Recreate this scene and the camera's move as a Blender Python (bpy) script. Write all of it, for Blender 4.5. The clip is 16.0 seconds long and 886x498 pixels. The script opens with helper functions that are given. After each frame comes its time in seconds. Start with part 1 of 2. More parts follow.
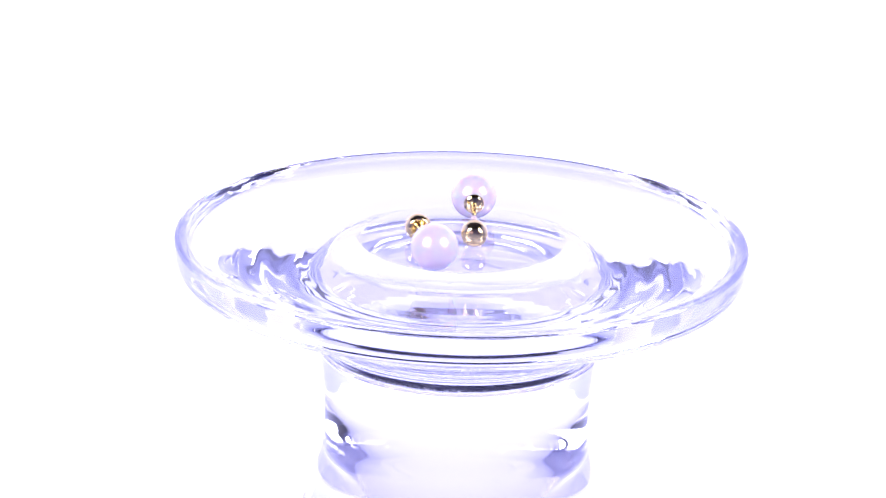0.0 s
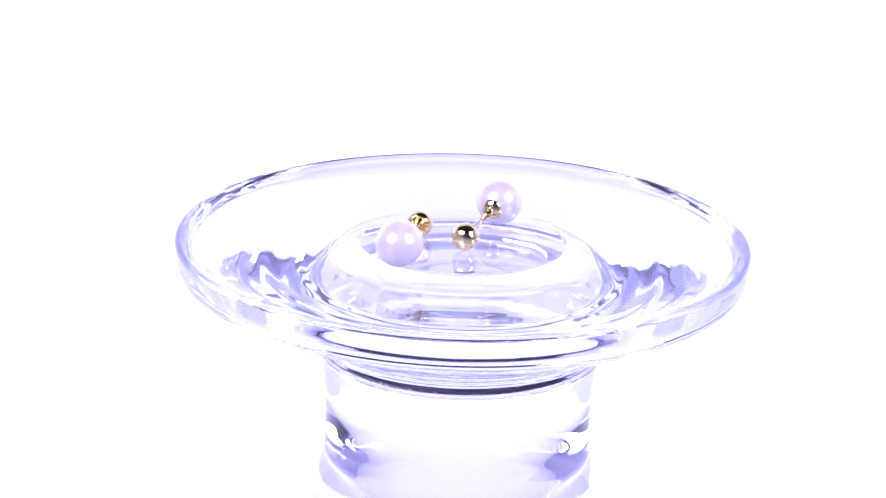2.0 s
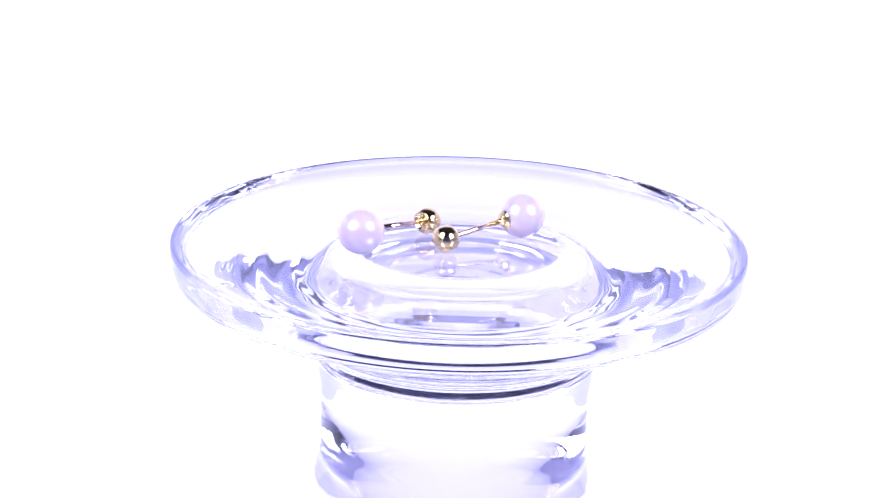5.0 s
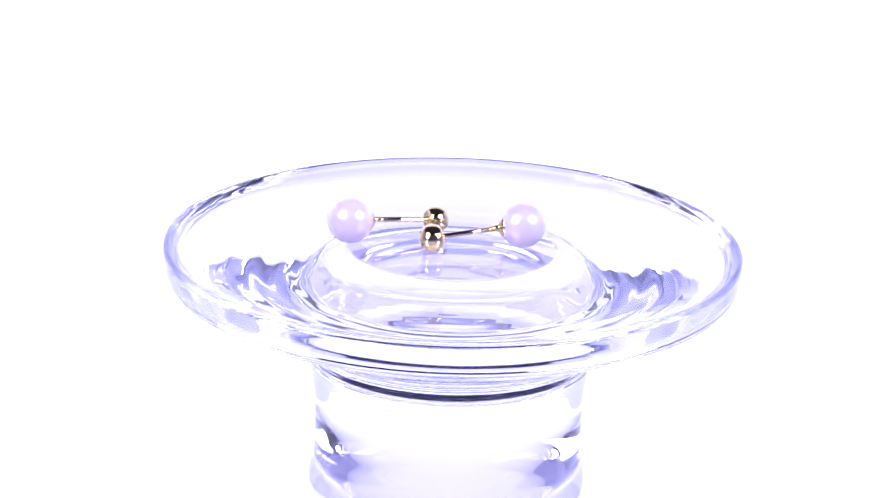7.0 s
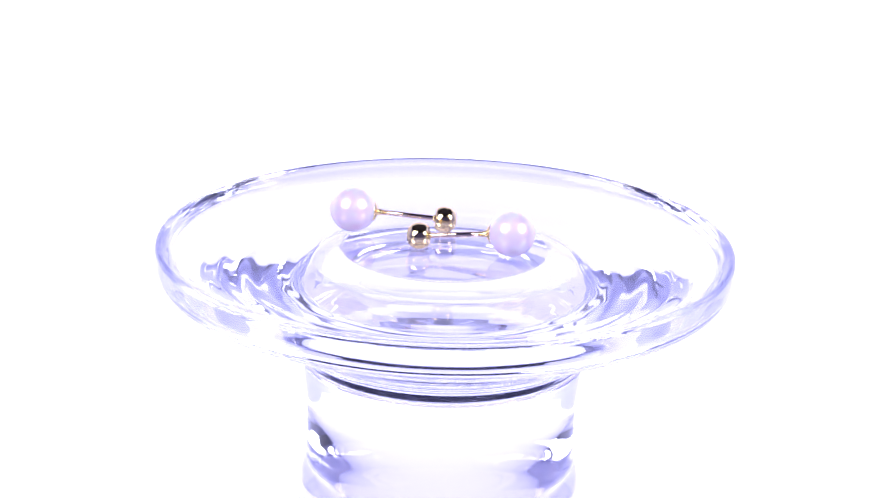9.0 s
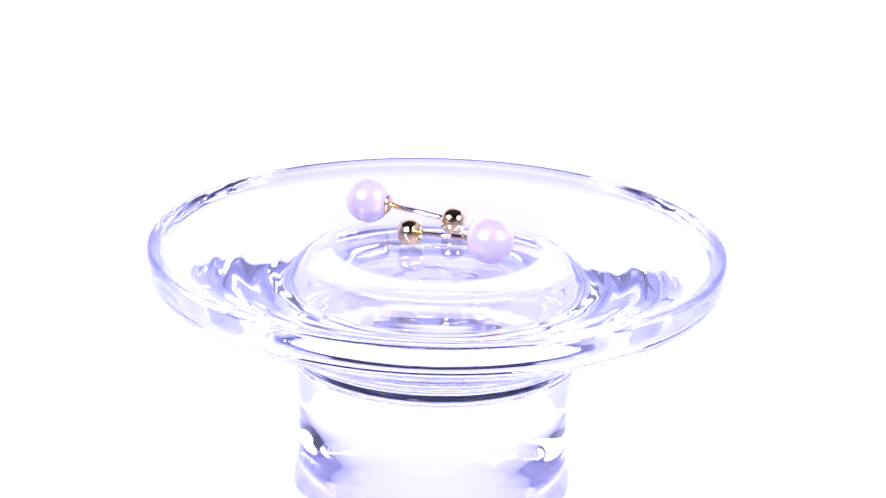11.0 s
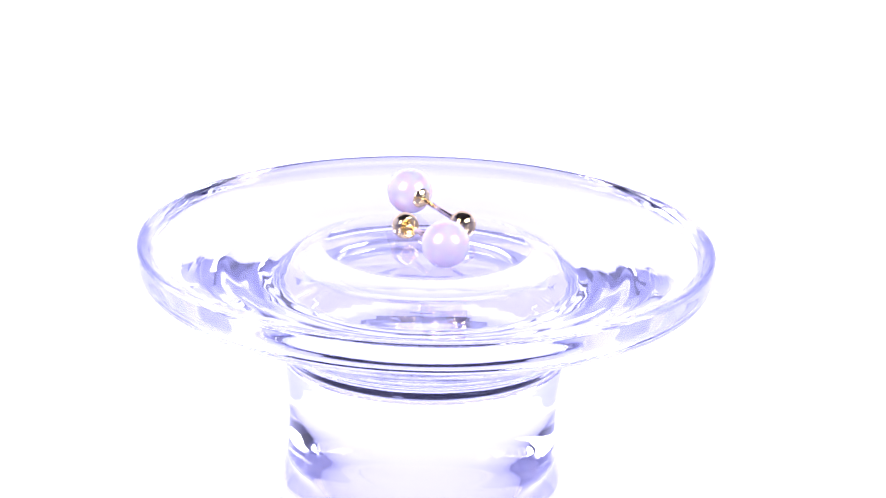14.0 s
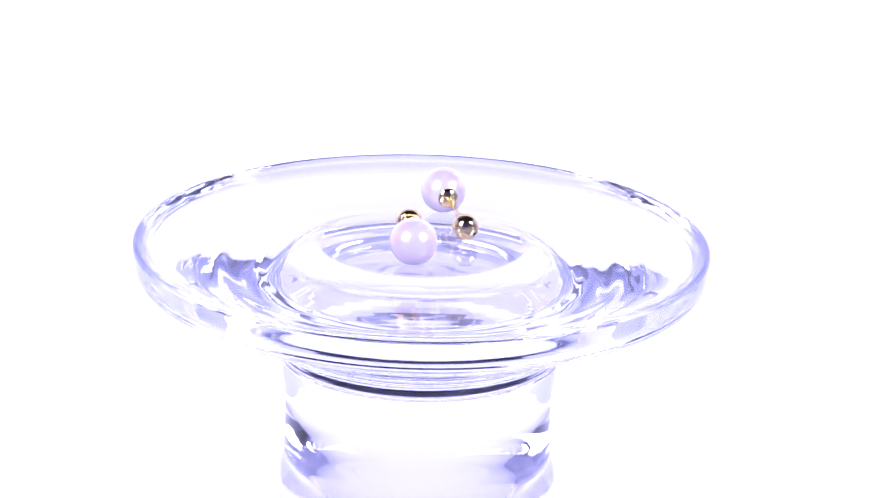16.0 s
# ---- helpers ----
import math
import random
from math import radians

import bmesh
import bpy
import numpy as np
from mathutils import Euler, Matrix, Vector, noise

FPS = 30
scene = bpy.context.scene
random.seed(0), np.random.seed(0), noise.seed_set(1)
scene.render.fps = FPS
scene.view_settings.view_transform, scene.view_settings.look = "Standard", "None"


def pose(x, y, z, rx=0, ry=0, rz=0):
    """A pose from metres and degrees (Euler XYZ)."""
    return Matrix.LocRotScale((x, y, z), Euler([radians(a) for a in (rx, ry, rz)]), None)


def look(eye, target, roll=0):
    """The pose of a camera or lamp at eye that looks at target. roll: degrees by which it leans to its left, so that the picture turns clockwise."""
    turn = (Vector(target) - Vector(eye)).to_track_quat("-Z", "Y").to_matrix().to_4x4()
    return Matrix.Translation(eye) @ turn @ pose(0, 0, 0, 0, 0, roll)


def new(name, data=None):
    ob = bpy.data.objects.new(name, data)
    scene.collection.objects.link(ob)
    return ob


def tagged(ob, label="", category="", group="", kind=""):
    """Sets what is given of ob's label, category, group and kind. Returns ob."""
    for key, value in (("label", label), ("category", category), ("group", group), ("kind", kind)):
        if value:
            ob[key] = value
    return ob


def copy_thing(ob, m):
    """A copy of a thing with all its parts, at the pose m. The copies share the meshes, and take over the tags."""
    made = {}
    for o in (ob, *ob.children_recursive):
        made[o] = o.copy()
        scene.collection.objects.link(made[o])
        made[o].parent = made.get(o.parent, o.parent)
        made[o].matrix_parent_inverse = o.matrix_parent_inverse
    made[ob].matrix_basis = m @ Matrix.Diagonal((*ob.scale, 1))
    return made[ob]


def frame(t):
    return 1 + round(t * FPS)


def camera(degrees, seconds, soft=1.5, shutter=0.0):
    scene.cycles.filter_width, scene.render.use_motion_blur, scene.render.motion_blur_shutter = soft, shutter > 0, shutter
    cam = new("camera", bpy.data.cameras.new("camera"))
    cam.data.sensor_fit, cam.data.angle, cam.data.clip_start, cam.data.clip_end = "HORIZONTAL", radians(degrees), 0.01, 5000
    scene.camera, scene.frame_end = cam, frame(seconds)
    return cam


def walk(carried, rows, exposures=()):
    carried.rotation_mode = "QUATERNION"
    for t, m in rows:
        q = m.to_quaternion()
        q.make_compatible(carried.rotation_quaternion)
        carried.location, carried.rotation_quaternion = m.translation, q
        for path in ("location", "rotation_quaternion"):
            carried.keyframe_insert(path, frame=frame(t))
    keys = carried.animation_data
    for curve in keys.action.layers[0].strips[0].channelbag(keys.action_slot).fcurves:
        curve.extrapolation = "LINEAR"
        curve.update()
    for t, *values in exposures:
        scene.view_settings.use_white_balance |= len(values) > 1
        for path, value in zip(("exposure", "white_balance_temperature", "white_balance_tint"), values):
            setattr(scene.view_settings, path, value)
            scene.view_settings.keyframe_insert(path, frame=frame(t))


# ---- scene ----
# Camera: a long macro lens that stands still before the turning stand.
MM = 0.001
PLINTH = 0.15
H = PLINTH + 0.075              # height of the dish's reference plane above the table
RATE = 11.02                    # turn of the stand, degrees a second, clockwise from above
cam = camera(19.77, 16.0)
DIST, ELEV, TILT, YAW, ROLL = 0.33489, radians(18.576), radians(-18.839), radians(0.041), 1.574
EYE = Vector((0, -DIST * math.cos(ELEV), H + DIST * math.sin(ELEV)))
AHEAD = Vector((math.sin(YAW) * math.cos(TILT), math.cos(YAW) * math.cos(TILT), math.sin(TILT)))
VIEW = look(EYE, EYE + AHEAD * DIST, ROLL)
walk(cam, [(0.0, VIEW), (16.0, VIEW)], exposures=[(0.0, 0.0), (16.0, 0.0)])

# ---- light ----
world = bpy.data.worlds.new("dark_studio")
world.use_nodes = True
world.node_tree.nodes["Background"].inputs["Color"].default_value = (0.30, 0.28, 0.55, 1)
world.node_tree.nodes["Background"].inputs["Strength"].default_value = 0.02
scene.world = world
scene.cycles.caustics_refractive = scene.cycles.caustics_reflective = True
scene.cycles.max_bounces = scene.cycles.transmission_bounces = scene.cycles.glossy_bounces = 32


def softbox(name, place, target, sx, sy, power, colour):
    lamp = bpy.data.lights.new(name, "AREA")
    lamp.shape, lamp.size, lamp.size_y, lamp.energy, lamp.color = "RECTANGLE", sx, sy, power, colour
    ob = new(name, lamp)
    ob.matrix_world = look(place, target)
    return ob


COOL = (0.85, 0.84, 1.0)
softbox("key_lamp", (-0.58 * 0.7, -0.57 * 0.7, H + 0.60 * 0.7), (0, 0, H), 0.32, 0.36, 6.1, COOL)
softbox("side_lamp", (0.71 * 0.7, -0.44 * 0.7, H + 0.53 * 0.7), (0, 0, H), 0.26, 0.32, 5.2, COOL)


# ---- materials ----
def material(name):
    m = bpy.data.materials.new(name)
    m.use_nodes = True
    return m, m.node_tree.nodes, m.node_tree.links, m.node_tree.nodes["Principled BSDF"]


def set_inputs(node, **values):
    for key, value in values.items():
        node.inputs[key.replace("_", " ")].default_value = value


def noise_node(nodes, links, scale, detail=3.0, coords="Object"):
    co = nodes.new("ShaderNodeTexCoord")
    n = nodes.new("ShaderNodeTexNoise")
    n.inputs["Scale"].default_value, n.inputs["Detail"].default_value = scale, detail
    links.new(co.outputs[coords], n.inputs["Vector"])
    return n


def ramp(nodes, links, source, a, b, lo=0.3, hi=0.7):
    r = nodes.new("ShaderNodeValToRGB")
    r.color_ramp.elements[0].position, r.color_ramp.elements[1].position = lo, hi
    r.color_ramp.elements[0].color, r.color_ramp.elements[1].color = (*a, 1), (*b, 1)
    links.new(source, r.inputs["Fac"])
    return r


def bump(nodes, links, source, target, strength, distance):
    b = nodes.new("ShaderNodeBump")
    b.inputs["Strength"].default_value, b.inputs["Distance"].default_value = strength, distance
    links.new(source, b.inputs["Height"])
    links.new(b.outputs["Normal"], target.inputs["Normal"])


def glass_material():
    m, nodes, links, p = material("clear_glass")
    set_inputs(p, Base_Color=(0.89, 0.89, 1.0, 1), Roughness=0.0, IOR=1.52, Transmission_Weight=1.0)
    n = noise_node(nodes, links, 160.0, 2.0)
    bump(nodes, links, n.outputs["Fac"], p, 0.04, 0.0006)
    return m


def gold_material(name, colour, rough):
    m, nodes, links, p = material(name)
    set_inputs(p, Metallic=1.0, Roughness=rough)
    n = noise_node(nodes, links, 800.0, 3.0)
    r = ramp(nodes, links, n.outputs["Fac"], [c * 0.9 for c in colour], colour)
    links.new(r.outputs["Color"], p.inputs["Base Color"])
    bump(nodes, links, n.outputs["Fac"], p, 0.5, 0.00025)
    return m


def pearl_material():
    m, nodes, links, p = material("pearl_nacre")
    set_inputs(p, Metallic=0.30, Roughness=0.22, IOR=1.6, Coat_Weight=1.0, Coat_Roughness=0.04, Subsurface_Weight=0.3,
               Subsurface_Scale=0.0015)
    n = noise_node(nodes, links, 500.0, 3.0)
    r = ramp(nodes, links, n.outputs["Fac"], (0.95, 0.80, 0.96), (0.97, 0.85, 0.98))
    links.new(r.outputs["Color"], p.inputs["Base Color"])
    return m


def glow_sheet_material():
    """White acrylic with a made-up glow, brighter towards the back, for the glass's tones."""
    m, nodes, links, p = material("graded_glow_acrylic")
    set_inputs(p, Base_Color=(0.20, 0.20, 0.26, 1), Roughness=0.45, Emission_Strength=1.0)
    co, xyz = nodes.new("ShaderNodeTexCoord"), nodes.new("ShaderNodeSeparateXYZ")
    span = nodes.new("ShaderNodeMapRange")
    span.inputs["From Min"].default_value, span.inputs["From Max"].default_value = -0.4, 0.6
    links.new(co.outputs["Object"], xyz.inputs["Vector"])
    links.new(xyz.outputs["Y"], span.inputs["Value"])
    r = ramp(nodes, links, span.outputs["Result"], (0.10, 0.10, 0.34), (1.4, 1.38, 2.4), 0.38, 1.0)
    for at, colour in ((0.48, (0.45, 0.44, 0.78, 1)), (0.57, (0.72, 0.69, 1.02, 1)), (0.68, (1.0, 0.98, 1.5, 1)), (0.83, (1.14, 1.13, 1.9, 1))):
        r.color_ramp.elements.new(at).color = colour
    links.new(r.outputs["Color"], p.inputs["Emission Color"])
    # The added glow also dims with height, toning the glass lavender.
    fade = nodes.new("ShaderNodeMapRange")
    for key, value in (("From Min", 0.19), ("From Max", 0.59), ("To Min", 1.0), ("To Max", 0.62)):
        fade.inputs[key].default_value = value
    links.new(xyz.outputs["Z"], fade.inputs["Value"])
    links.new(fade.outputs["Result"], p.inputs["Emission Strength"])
    return m


def panel_glow_material():
    """Blue-white glow for the added wings, fading towards the front; it colours the glass."""
    m, nodes, links, p = material("added_panel_glow")
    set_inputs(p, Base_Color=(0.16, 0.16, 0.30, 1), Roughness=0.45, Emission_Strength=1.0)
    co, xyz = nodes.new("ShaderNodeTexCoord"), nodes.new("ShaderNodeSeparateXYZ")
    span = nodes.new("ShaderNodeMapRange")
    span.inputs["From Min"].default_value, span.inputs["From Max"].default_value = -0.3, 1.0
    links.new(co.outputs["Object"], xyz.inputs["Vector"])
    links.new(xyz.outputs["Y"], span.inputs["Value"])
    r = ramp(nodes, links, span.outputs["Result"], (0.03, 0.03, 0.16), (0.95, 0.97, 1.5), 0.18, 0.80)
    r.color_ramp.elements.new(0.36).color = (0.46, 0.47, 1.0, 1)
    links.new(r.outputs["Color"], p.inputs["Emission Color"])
    return m


def plinth_glow_material():
    m, nodes, links, p = material("plinth_glow")
    # Pinkish glow added to tint the glass from below; no lamp inside.
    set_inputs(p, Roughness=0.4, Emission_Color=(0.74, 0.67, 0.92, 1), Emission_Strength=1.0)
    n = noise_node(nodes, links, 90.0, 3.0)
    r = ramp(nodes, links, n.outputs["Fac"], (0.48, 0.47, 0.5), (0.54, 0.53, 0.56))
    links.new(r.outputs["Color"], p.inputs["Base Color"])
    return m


def residue_glint_material():
    # Shared by the dried residue specks and the painted rim glints.
    m, nodes, links, p = material("residue_and_glint")
    set_inputs(p, Roughness=0.6)
    n = noise_node(nodes, links, 2000.0, 2.0)
    r = ramp(nodes, links, n.outputs["Fac"], (0.55, 0.55, 0.7), (0.8, 0.8, 0.9))
    links.new(r.outputs["Color"], p.inputs["Base Color"])
    return m


def paint_material(name, dark, light):
    m, nodes, links, p = material(name)
    set_inputs(p, Roughness=0.8)
    n = noise_node(nodes, links, 6.0, 5.0)
    r = ramp(nodes, links, n.outputs["Fac"], dark, light)
    links.new(r.outputs["Color"], p.inputs["Base Color"])
    bump(nodes, links, n.outputs["Fac"], p, 0.2, 0.002)
    return m


GLASS, PEARL = glass_material(), pearl_material()
GOLD = gold_material("polished_gold", (0.96, 0.76, 0.37), 0.1)
ROSE = gold_material("gold_wire", (0.93, 0.73, 0.53), 0.12)
RESIDUE_GLINT, PLINTH_GLOW = residue_glint_material(), plinth_glow_material()
SHEET_GLOW, PANEL_GLOW = glow_sheet_material(), panel_glow_material()
DARK = paint_material("dark_ceiling_paint", (0.018, 0.016, 0.026), (0.026, 0.023, 0.036))
SLATE = paint_material("slate_blue_wall_paint", (0.20, 0.21, 0.50), (0.24, 0.25, 0.56))


# ---- building helpers ----
def mesh_of(name, bm, mat, smooth=True):
    me = bpy.data.meshes.new(name)
    bmesh.ops.recalc_face_normals(bm, faces=bm.faces)
    bm.to_mesh(me)
    bm.free()
    for f in me.polygons:
        f.use_smooth = smooth
    me.materials.append(mat)
    return me


def part(name, bm, mat, parent, label=""):
    ob = new(name, mesh_of(name, bm, mat))
    ob.parent = parent
    return tagged(ob, label)


def revolve(profile, segments=64, wobble=None):
    """A solid of revolution about z from (radius, z) pairs in metres; radius 0 closes an end."""
    bm = bmesh.new()
    rings = []
    for r, z in profile:
        if r <= 1e-9:
            rings.append([bm.verts.new((0, 0, z))])
            continue
        ring = []
        for k in range(segments):
            a = 2 * math.pi * k / segments
            dr, dz = wobble(r, z, a) if wobble else (0, 0)
            ring.append(bm.verts.new(((r + dr) * math.cos(a), (r + dr) * math.sin(a), z + dz)))
        rings.append(ring)
    for a, b in zip(rings, rings[1:]):
        for k in range(segments):
            n = (k + 1) % segments
            if len(a) == 1:
                bm.faces.new((a[0], b[k], b[n]))
            elif len(b) == 1:
                bm.faces.new((a[k], b[0], a[n]))
            else:
                bm.faces.new((a[k], b[k], b[n], a[n]))
    return bm


def spline(points, steps=6):
    """A smooth curve through (r, z) pairs (Catmull-Rom, limited to r >= 0)."""
    pts = [points[0], *points, points[-1]]
    out = []
    for i in range(1, len(pts) - 2):
        p0, p1, p2, p3 = (Vector(p) for p in pts[i - 1:i + 3])
        for s in range(steps):
            t = s / steps
            q = 0.5 * (2 * p1 + (p2 - p0) * t + (2 * p0 - 5 * p1 + 4 * p2 - p3) * t * t + (3 * p1 - p0 - 3 * p2 + p3) * t ** 3)
            out.append((max(q.x, 0.0), q.y))
    out.append(tuple(points[-1]))
    return out


def box(x0, y0, z0, x1, y1, z1):
    bm = bmesh.new()
    bmesh.ops.create_cube(bm, size=1, matrix=Matrix.Translation(((x0 + x1) / 2, (y0 + y1) / 2, (z0 + z1) / 2))
                          @ Matrix.Diagonal((x1 - x0, y1 - y0, z1 - z0, 1)))
    return bm


# ---- the studio ----
def studio():
    rooms = (("floor", (-1.6, -1.8, -0.05, 1.6, 1.6, -0.005)), ("ceiling", (-1.6, -1.8, 1.5, 1.6, 1.6, 1.55)),
             ("wall_north", (-1.6, 1.55, -0.005, 1.6, 1.6, 1.5)), ("wall_south", (-1.6, -1.8, -0.005, 1.6, -1.75, 1.5)),
             ("wall_west", (-1.6, -1.75, -0.005, -1.55, 1.55, 1.5)), ("wall_east", (1.55, -1.75, -0.005, 1.6, 1.55, 1.5)))
    for name, b in rooms:
        mat, words = (SLATE, "slate blue matt painted studio wall") if name.startswith("wall") else (DARK, "dark matt painted studio surface")
        tagged(new(name, mesh_of(name, box(*b), mat, False)), words, "wall", kind="structure")


def glow_sheet():
    """One self-glowing white sheet: flat under the stand, curving up into the background."""
    line = [(-0.50, 0.0), (0.70, 0.0)]
    for k in range(1, 17):
        a = math.pi / 2 * k / 16
        line.append((0.70 + 0.30 * math.sin(a), 0.30 - 0.30 * math.cos(a)))
    line += [(1.0, 0.70), (1.0, 1.30)]
    bm = bmesh.new()
    rows = [[bm.verts.new((x, y, z)) for x in (-1.2, 1.2)] for y, z in line]
    for a, b in zip(rows, rows[1:]):
        bm.faces.new((a[0], a[1], b[1], b[0]))
    bmesh.ops.recalc_face_normals(bm, faces=bm.faces)
    if sum(f.normal.z for f in bm.faces) < 0:
        bmesh.ops.reverse_faces(bm, faces=bm.faces)
    geo = bmesh.ops.extrude_face_region(bm, geom=bm.faces[:])
    for v in geo["geom"]:
        if isinstance(v, bmesh.types.BMVert):
            n = Vector((0, 0.7, -0.7)) if v.co.y > 0.7 else Vector((0, 0, -1))
            v.co += n * 0.004
    tagged(new("backdrop", mesh_of("backdrop", bm, SHEET_GLOW)), "white sheet with an added graded glow, curving up behind",
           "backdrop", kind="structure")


def added_glow_panels():
    # Unseen panels added on both sides to light the glass rim and neck.
    for x in (-0.62, 0.60):
        bm = box(x, -0.30, 0.0, x + 0.02, 0.98, 0.65)
        bmesh.ops.bevel(bm, geom=bm.edges[:], offset=0.003, segments=2, affect="EDGES")
        tagged(new("added_glow_panel", mesh_of("added_glow_panel", bm, PANEL_GLOW, False)), "unseen added side panel with a blue-white glow",
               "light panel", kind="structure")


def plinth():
    # Added support below the view; its glow shows only through the glass.
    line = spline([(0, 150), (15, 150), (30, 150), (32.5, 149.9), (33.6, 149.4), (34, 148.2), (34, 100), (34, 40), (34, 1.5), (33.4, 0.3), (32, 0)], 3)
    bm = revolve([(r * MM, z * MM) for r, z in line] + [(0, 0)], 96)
    ob = new("plinth", mesh_of("plinth", bm, PLINTH_GLOW))
    return tagged(ob, "slim round unseen plinth added under the tumbler, with its own glow", "plinth")


# ---- the glass dish and the upturned tumbler that carries it ----
def glass_dish():
    top = [(0, -0.38), (8, -0.38), (12.6, -0.38), (13.4, -0.40), (13.9, -0.46), (15.6, -1.12), (17.2, -1.66), (18.6, -1.82), (21, -1.86), (25, -1.86),
           (29.5, -1.80), (33.0, -1.50), (35.5, -0.60), (36.4, 0.05)]
    lip = [(36.8, 0.30), (37.1, 0.45), (37.4, 0.44), (37.66, 0.28), (37.8, 0.0), (37.84, -0.5)]
    under = [(37.75, -2.2), (37.4, -3.4), (36.7, -4.3), (35.4, -5.1), (33.0, -6.1), (29.0, -7.75), (25.0, -9.7), (22.5, -10.8), (20.9, -11.7), (19.8, -12.4),
             (19.25, -13.0), (19.0, -13.6), (18.9, -14.2), (18.8, -14.75), (18.5, -14.98), (17.4, -15.0)]
    base = [(14.0, -15.0), (7.0, -15.0)]
    line = [(r * MM, z * MM) for r, z in spline(top + lip + under + base, 12)] + [(0, -15.0 * MM)]

    def wobble(r, z, a):
        """Mould ripples: broad uneven rings under the dish, faint ones on its face."""
        if r < 0.0145 or r > 0.0365:
            return 0, 0
        soft = noise.noise(Vector((math.cos(a) * 1.5, math.sin(a) * 1.5, r * 90)))
        fine = noise.noise(Vector((math.cos(a) * 4.0, math.sin(a) * 4.0, r * 500)))
        if z < -0.0035:
            edge = min(1, max(0, (r - 0.021) / 0.004), (0.0365 - r) / 0.006)
            return 0, edge * (0.000024 * (math.sin(r * 1900 + 1.6 * soft) + 1.2 * soft) + 0.000002 * fine)
        edge = min(1, max(0, (r - 0.0145) / 0.006), (0.0365 - r) / 0.003)
        return 0, edge * 0.000006 * (math.sin(r * 2900 + soft) + soft + 0.4 * fine)

    ob = new("glass_dish", mesh_of("glass_dish", revolve(line, 192, wobble), GLASS))
    rng = random.Random(9)
    # Tiny white spheres on the lip imitate its sparkling highlights.
    specks = bmesh.new()
    for _ in range(80):
        a, r, q = rng.uniform(0, 2 * math.pi), rng.uniform(37.08, 37.42) * MM, rng.uniform(0.03, 0.09) * MM
        bmesh.ops.create_icosphere(specks, subdivisions=1, radius=q, matrix=Matrix.Translation((r * math.cos(a), r * math.sin(a), 0.45 * MM)))
    tagged(part("rim_glints", specks, RESIDUE_GLINT, ob, "fine white specks standing in for glints on the rim"), kind="stuff")
    return tagged(ob, "clear thick glass dish standing on an upturned tumbler", "dish")


def glass_tumbler():
    line = [(0, -15.06), (7, -15.06), (14, -15.06), (17.6, -15.06), (18.4, -15.1), (18.72, -15.4), (18.65, -16.1), (18.45, -17.3),
            (18.05, -20.5), (17.9, -24.0), (17.9, -27.0), (18.2, -30.0), (19.1, -33.5), (20.6, -38.0), (22.4, -44.5), (24.8, -54.0),
            (26.8, -64.0), (28.2, -73.5), (28.2, -74.4), (27.2, -74.98), (26.0, -74.5), (24.6, -68.0), (22.8, -60.0), (20.5, -52.0),
            (18.2, -46.0), (15.5, -44.2), (12.0, -42.8), (8.0, -42.2), (4.0, -42.0), (0, -42.0)]
    bm = revolve([(r * MM, z * MM) for r, z in spline(line, 8)], 192)
    ob = new("glass_tumbler", mesh_of("glass_tumbler", bm, GLASS))
    rng = random.Random(4)
    specks = bmesh.new()
    for _ in range(600):
        a, r, q = radians(rng.gauss(-108, 20)), rng.uniform(15.4, 18.1) * MM, rng.uniform(0.04, 0.13) * MM
        bmesh.ops.create_icosphere(specks, subdivisions=1, radius=q, matrix=Matrix.Translation((r * math.cos(a), r * math.sin(a), -15.01 * MM))
                                   @ Matrix.Diagonal((1, 1, 0.025 * MM / q, 1)))
    tagged(part("residue", specks, RESIDUE_GLINT, ob, "pale specks of dried residue"), kind="stuff")
    return tagged(ob, "upturned clear thick-based glass tumbler on an added plinth", "glass")


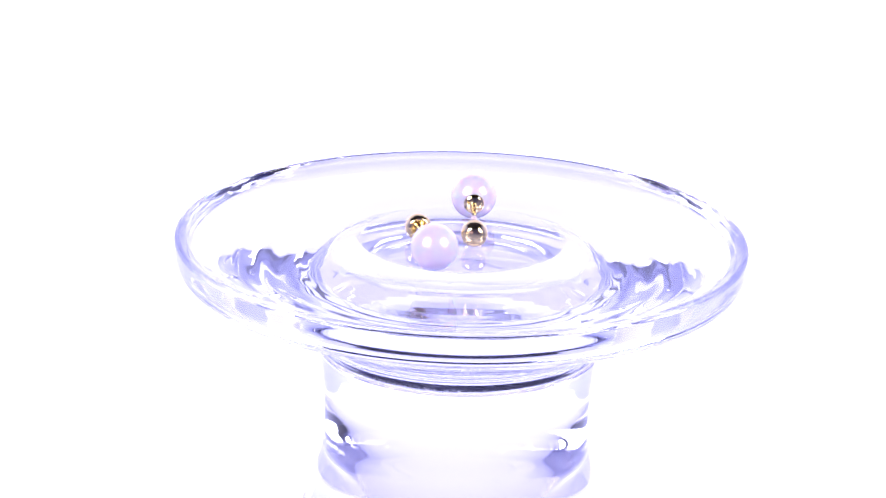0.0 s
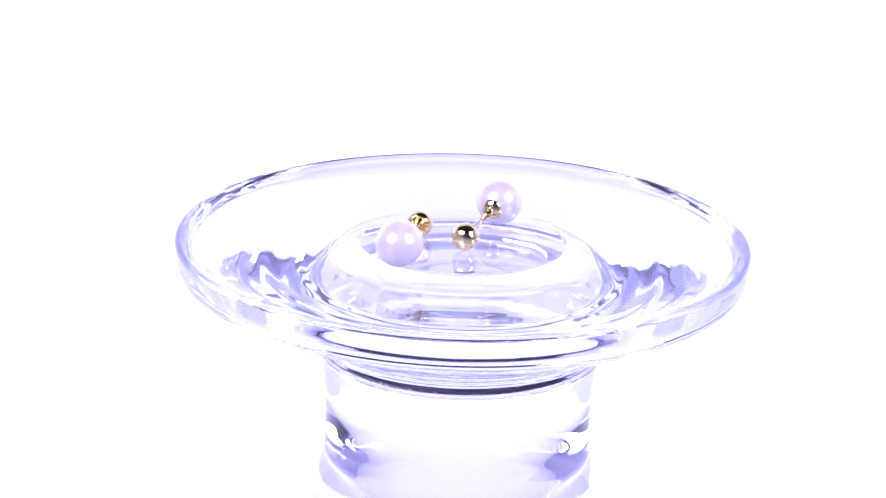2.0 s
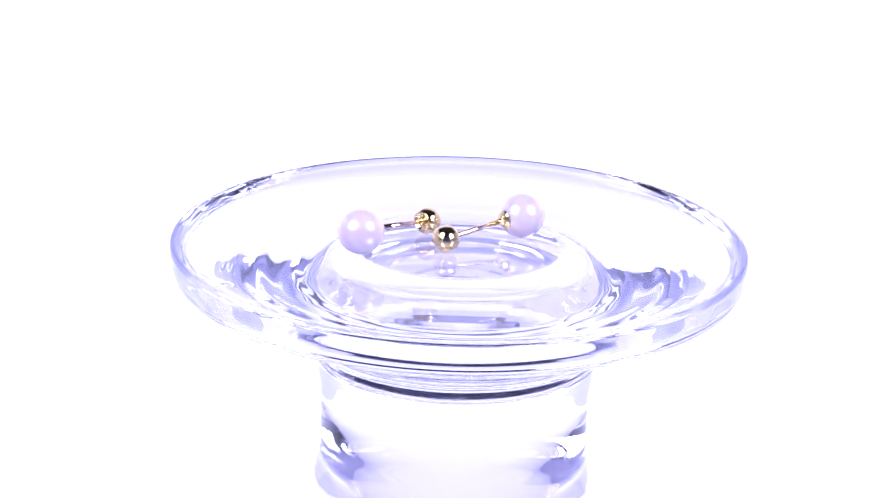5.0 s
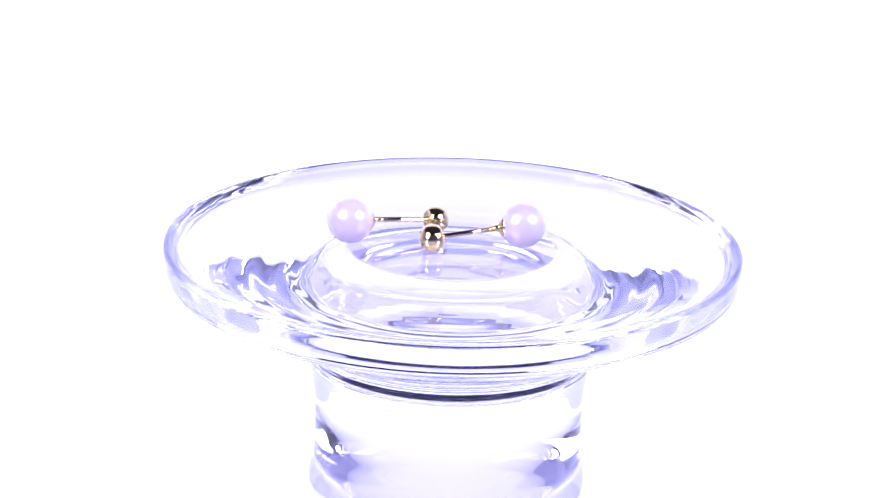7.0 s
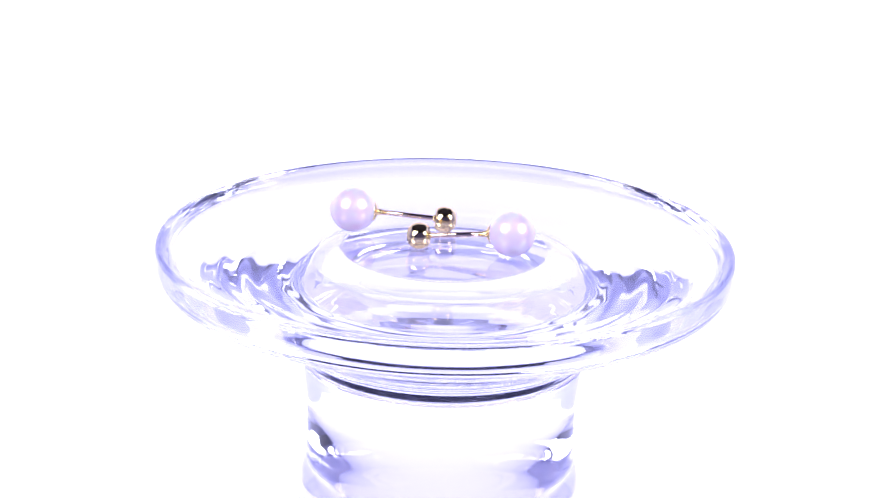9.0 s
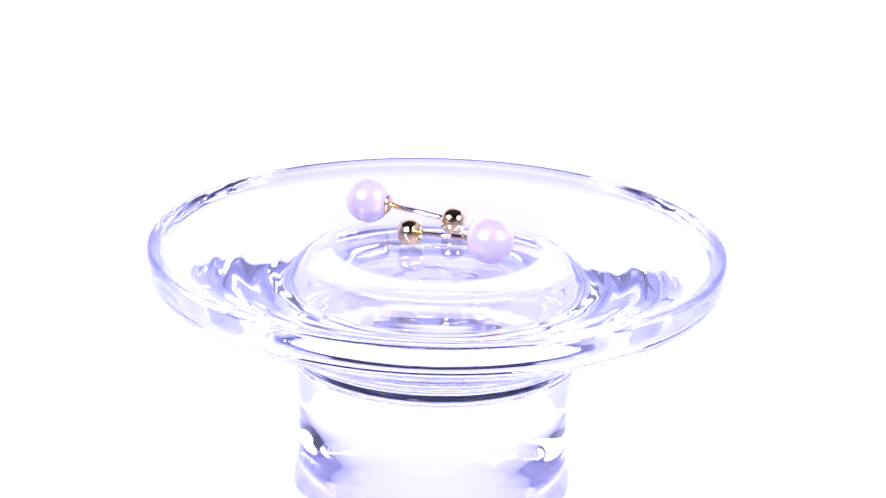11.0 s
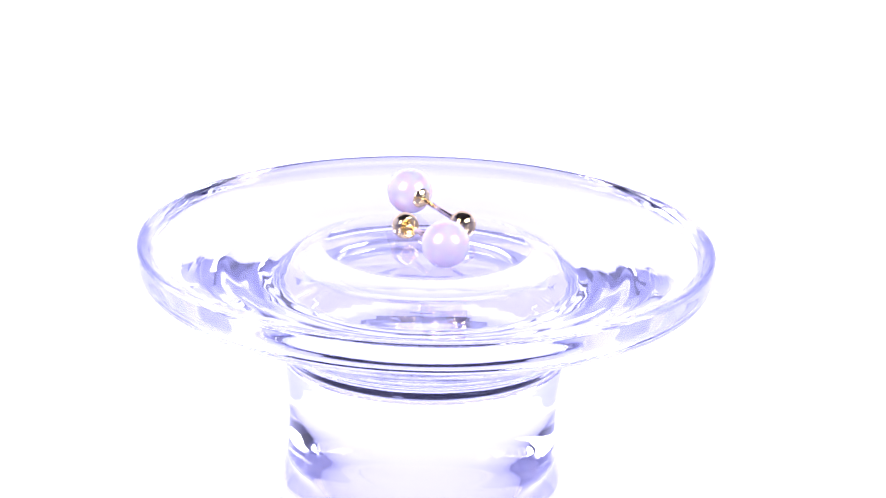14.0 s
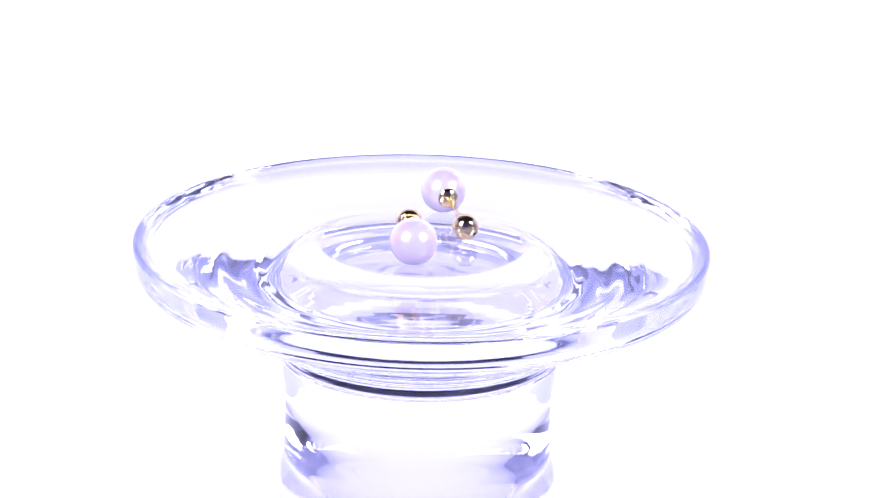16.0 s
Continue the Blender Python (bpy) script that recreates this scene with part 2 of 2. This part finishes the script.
# ---- the earrings ----
def earring():
    """Along +x from the pearl's centre at the origin to the bead's centre at 12.2 mm."""
    thing = new("pearl_earring")
    turn = pose(0, 0, 0, 0, 90, 0)

    def along(name, profile, x, mat, label="", parent=thing, seg=48):
        bm = revolve([(r * MM, z * MM) for r, z in profile], seg)
        bmesh.ops.transform(bm, matrix=Matrix.Translation((x * MM, 0, 0)) @ turn, verts=bm.verts)
        return part(name, bm, mat, parent, label)

    n = 24
    ball = [(3.08 * math.sin(math.pi * k / n), -3.08 * math.cos(math.pi * k / n)) for k in range(n + 1)]
    ball[0], ball[-1] = (0, -3.08), (0, 3.08)
    along("pearl", ball, 0, PEARL, "round lilac-white pearl")
    cup = spline([(1.30, -0.46), (1.38, -0.42), (1.34, -0.30), (1.12, -0.08), (0.80, 0.10), (0.52, 0.20), (0.44, 0.32), (0.42, 0.62), (0.34, 0.72), (0, 0.72)], 4)
    along("cup", [(0, -0.1)] + cup, 3.13, GOLD, "polished gold cup")
    along("post", [(0, 0), (0.36, 0), (0.36, 4), (0.36, 8.1), (0.33, 8.2), (0, 8.2)], 3.6, ROSE, "thin gold post", seg=24)
    bead = spline([(0.36, -0.9), (0.6, -0.94), (0.9, -1.08), (1.15, -1.24), (1.42, -1.14), (1.68, -0.66), (1.78, 0), (1.68, 0.67),
                   (1.40, 1.14), (1.05, 1.43), (0.6, 1.59), (0.3, 1.63)], 4)
    clasp = along("bead_clasp", [(0, -0.88)] + bead + [(0, 1.64)], 12.2, GOLD, "polished gold bead clasp")
    along("collar", spline([(0.30, -1.55), (0.46, -1.5), (0.5, -1.3), (0.48, -0.7), (0.3, -0.55)], 3), 12.2, GOLD, "small gold collar", clasp, 32)
    return thing


def axis_pose(a, b):
    """The pose whose origin is a and whose x axis points to b (millimetres, over the reference plane)."""
    a, b = Vector(a) * MM, Vector(b) * MM
    x = (b - a).normalized()
    y = Vector((0, 0, 1)).cross(x).normalized()
    m = Matrix((x, y, x.cross(y))).transposed().to_4x4()
    return Matrix.Translation(a + Vector((0, 0, H))) @ m


studio()
glow_sheet()
added_glow_panels()
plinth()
dish, tumbler = glass_dish(), glass_tumbler()
ring_a = tagged(earring(), "lilac pearl stud earring with gold post and bead clasp", "earring", "pair of pearl earrings")
ring_b = copy_thing(ring_a, Matrix())
BASES = ((dish, Matrix.Translation((2.63 * MM, 0.975 * MM, H))),
         (tumbler, Matrix.Translation((2.63 * MM, 0.975 * MM, H))),
         (ring_a, axis_pose((-0.859, -12.10, 2.72), (-3.157, 0.047, 1.44))),
         (ring_b, axis_pose((4.194, 9.887, 2.72), (4.258, -2.31, 1.44))))


def motions():
    for thing, base in BASES:
        walk(thing, [(k * 0.5, pose(0, 0, 0, 0, 0, -RATE * k * 0.5) @ base) for k in range(33)])


motions()
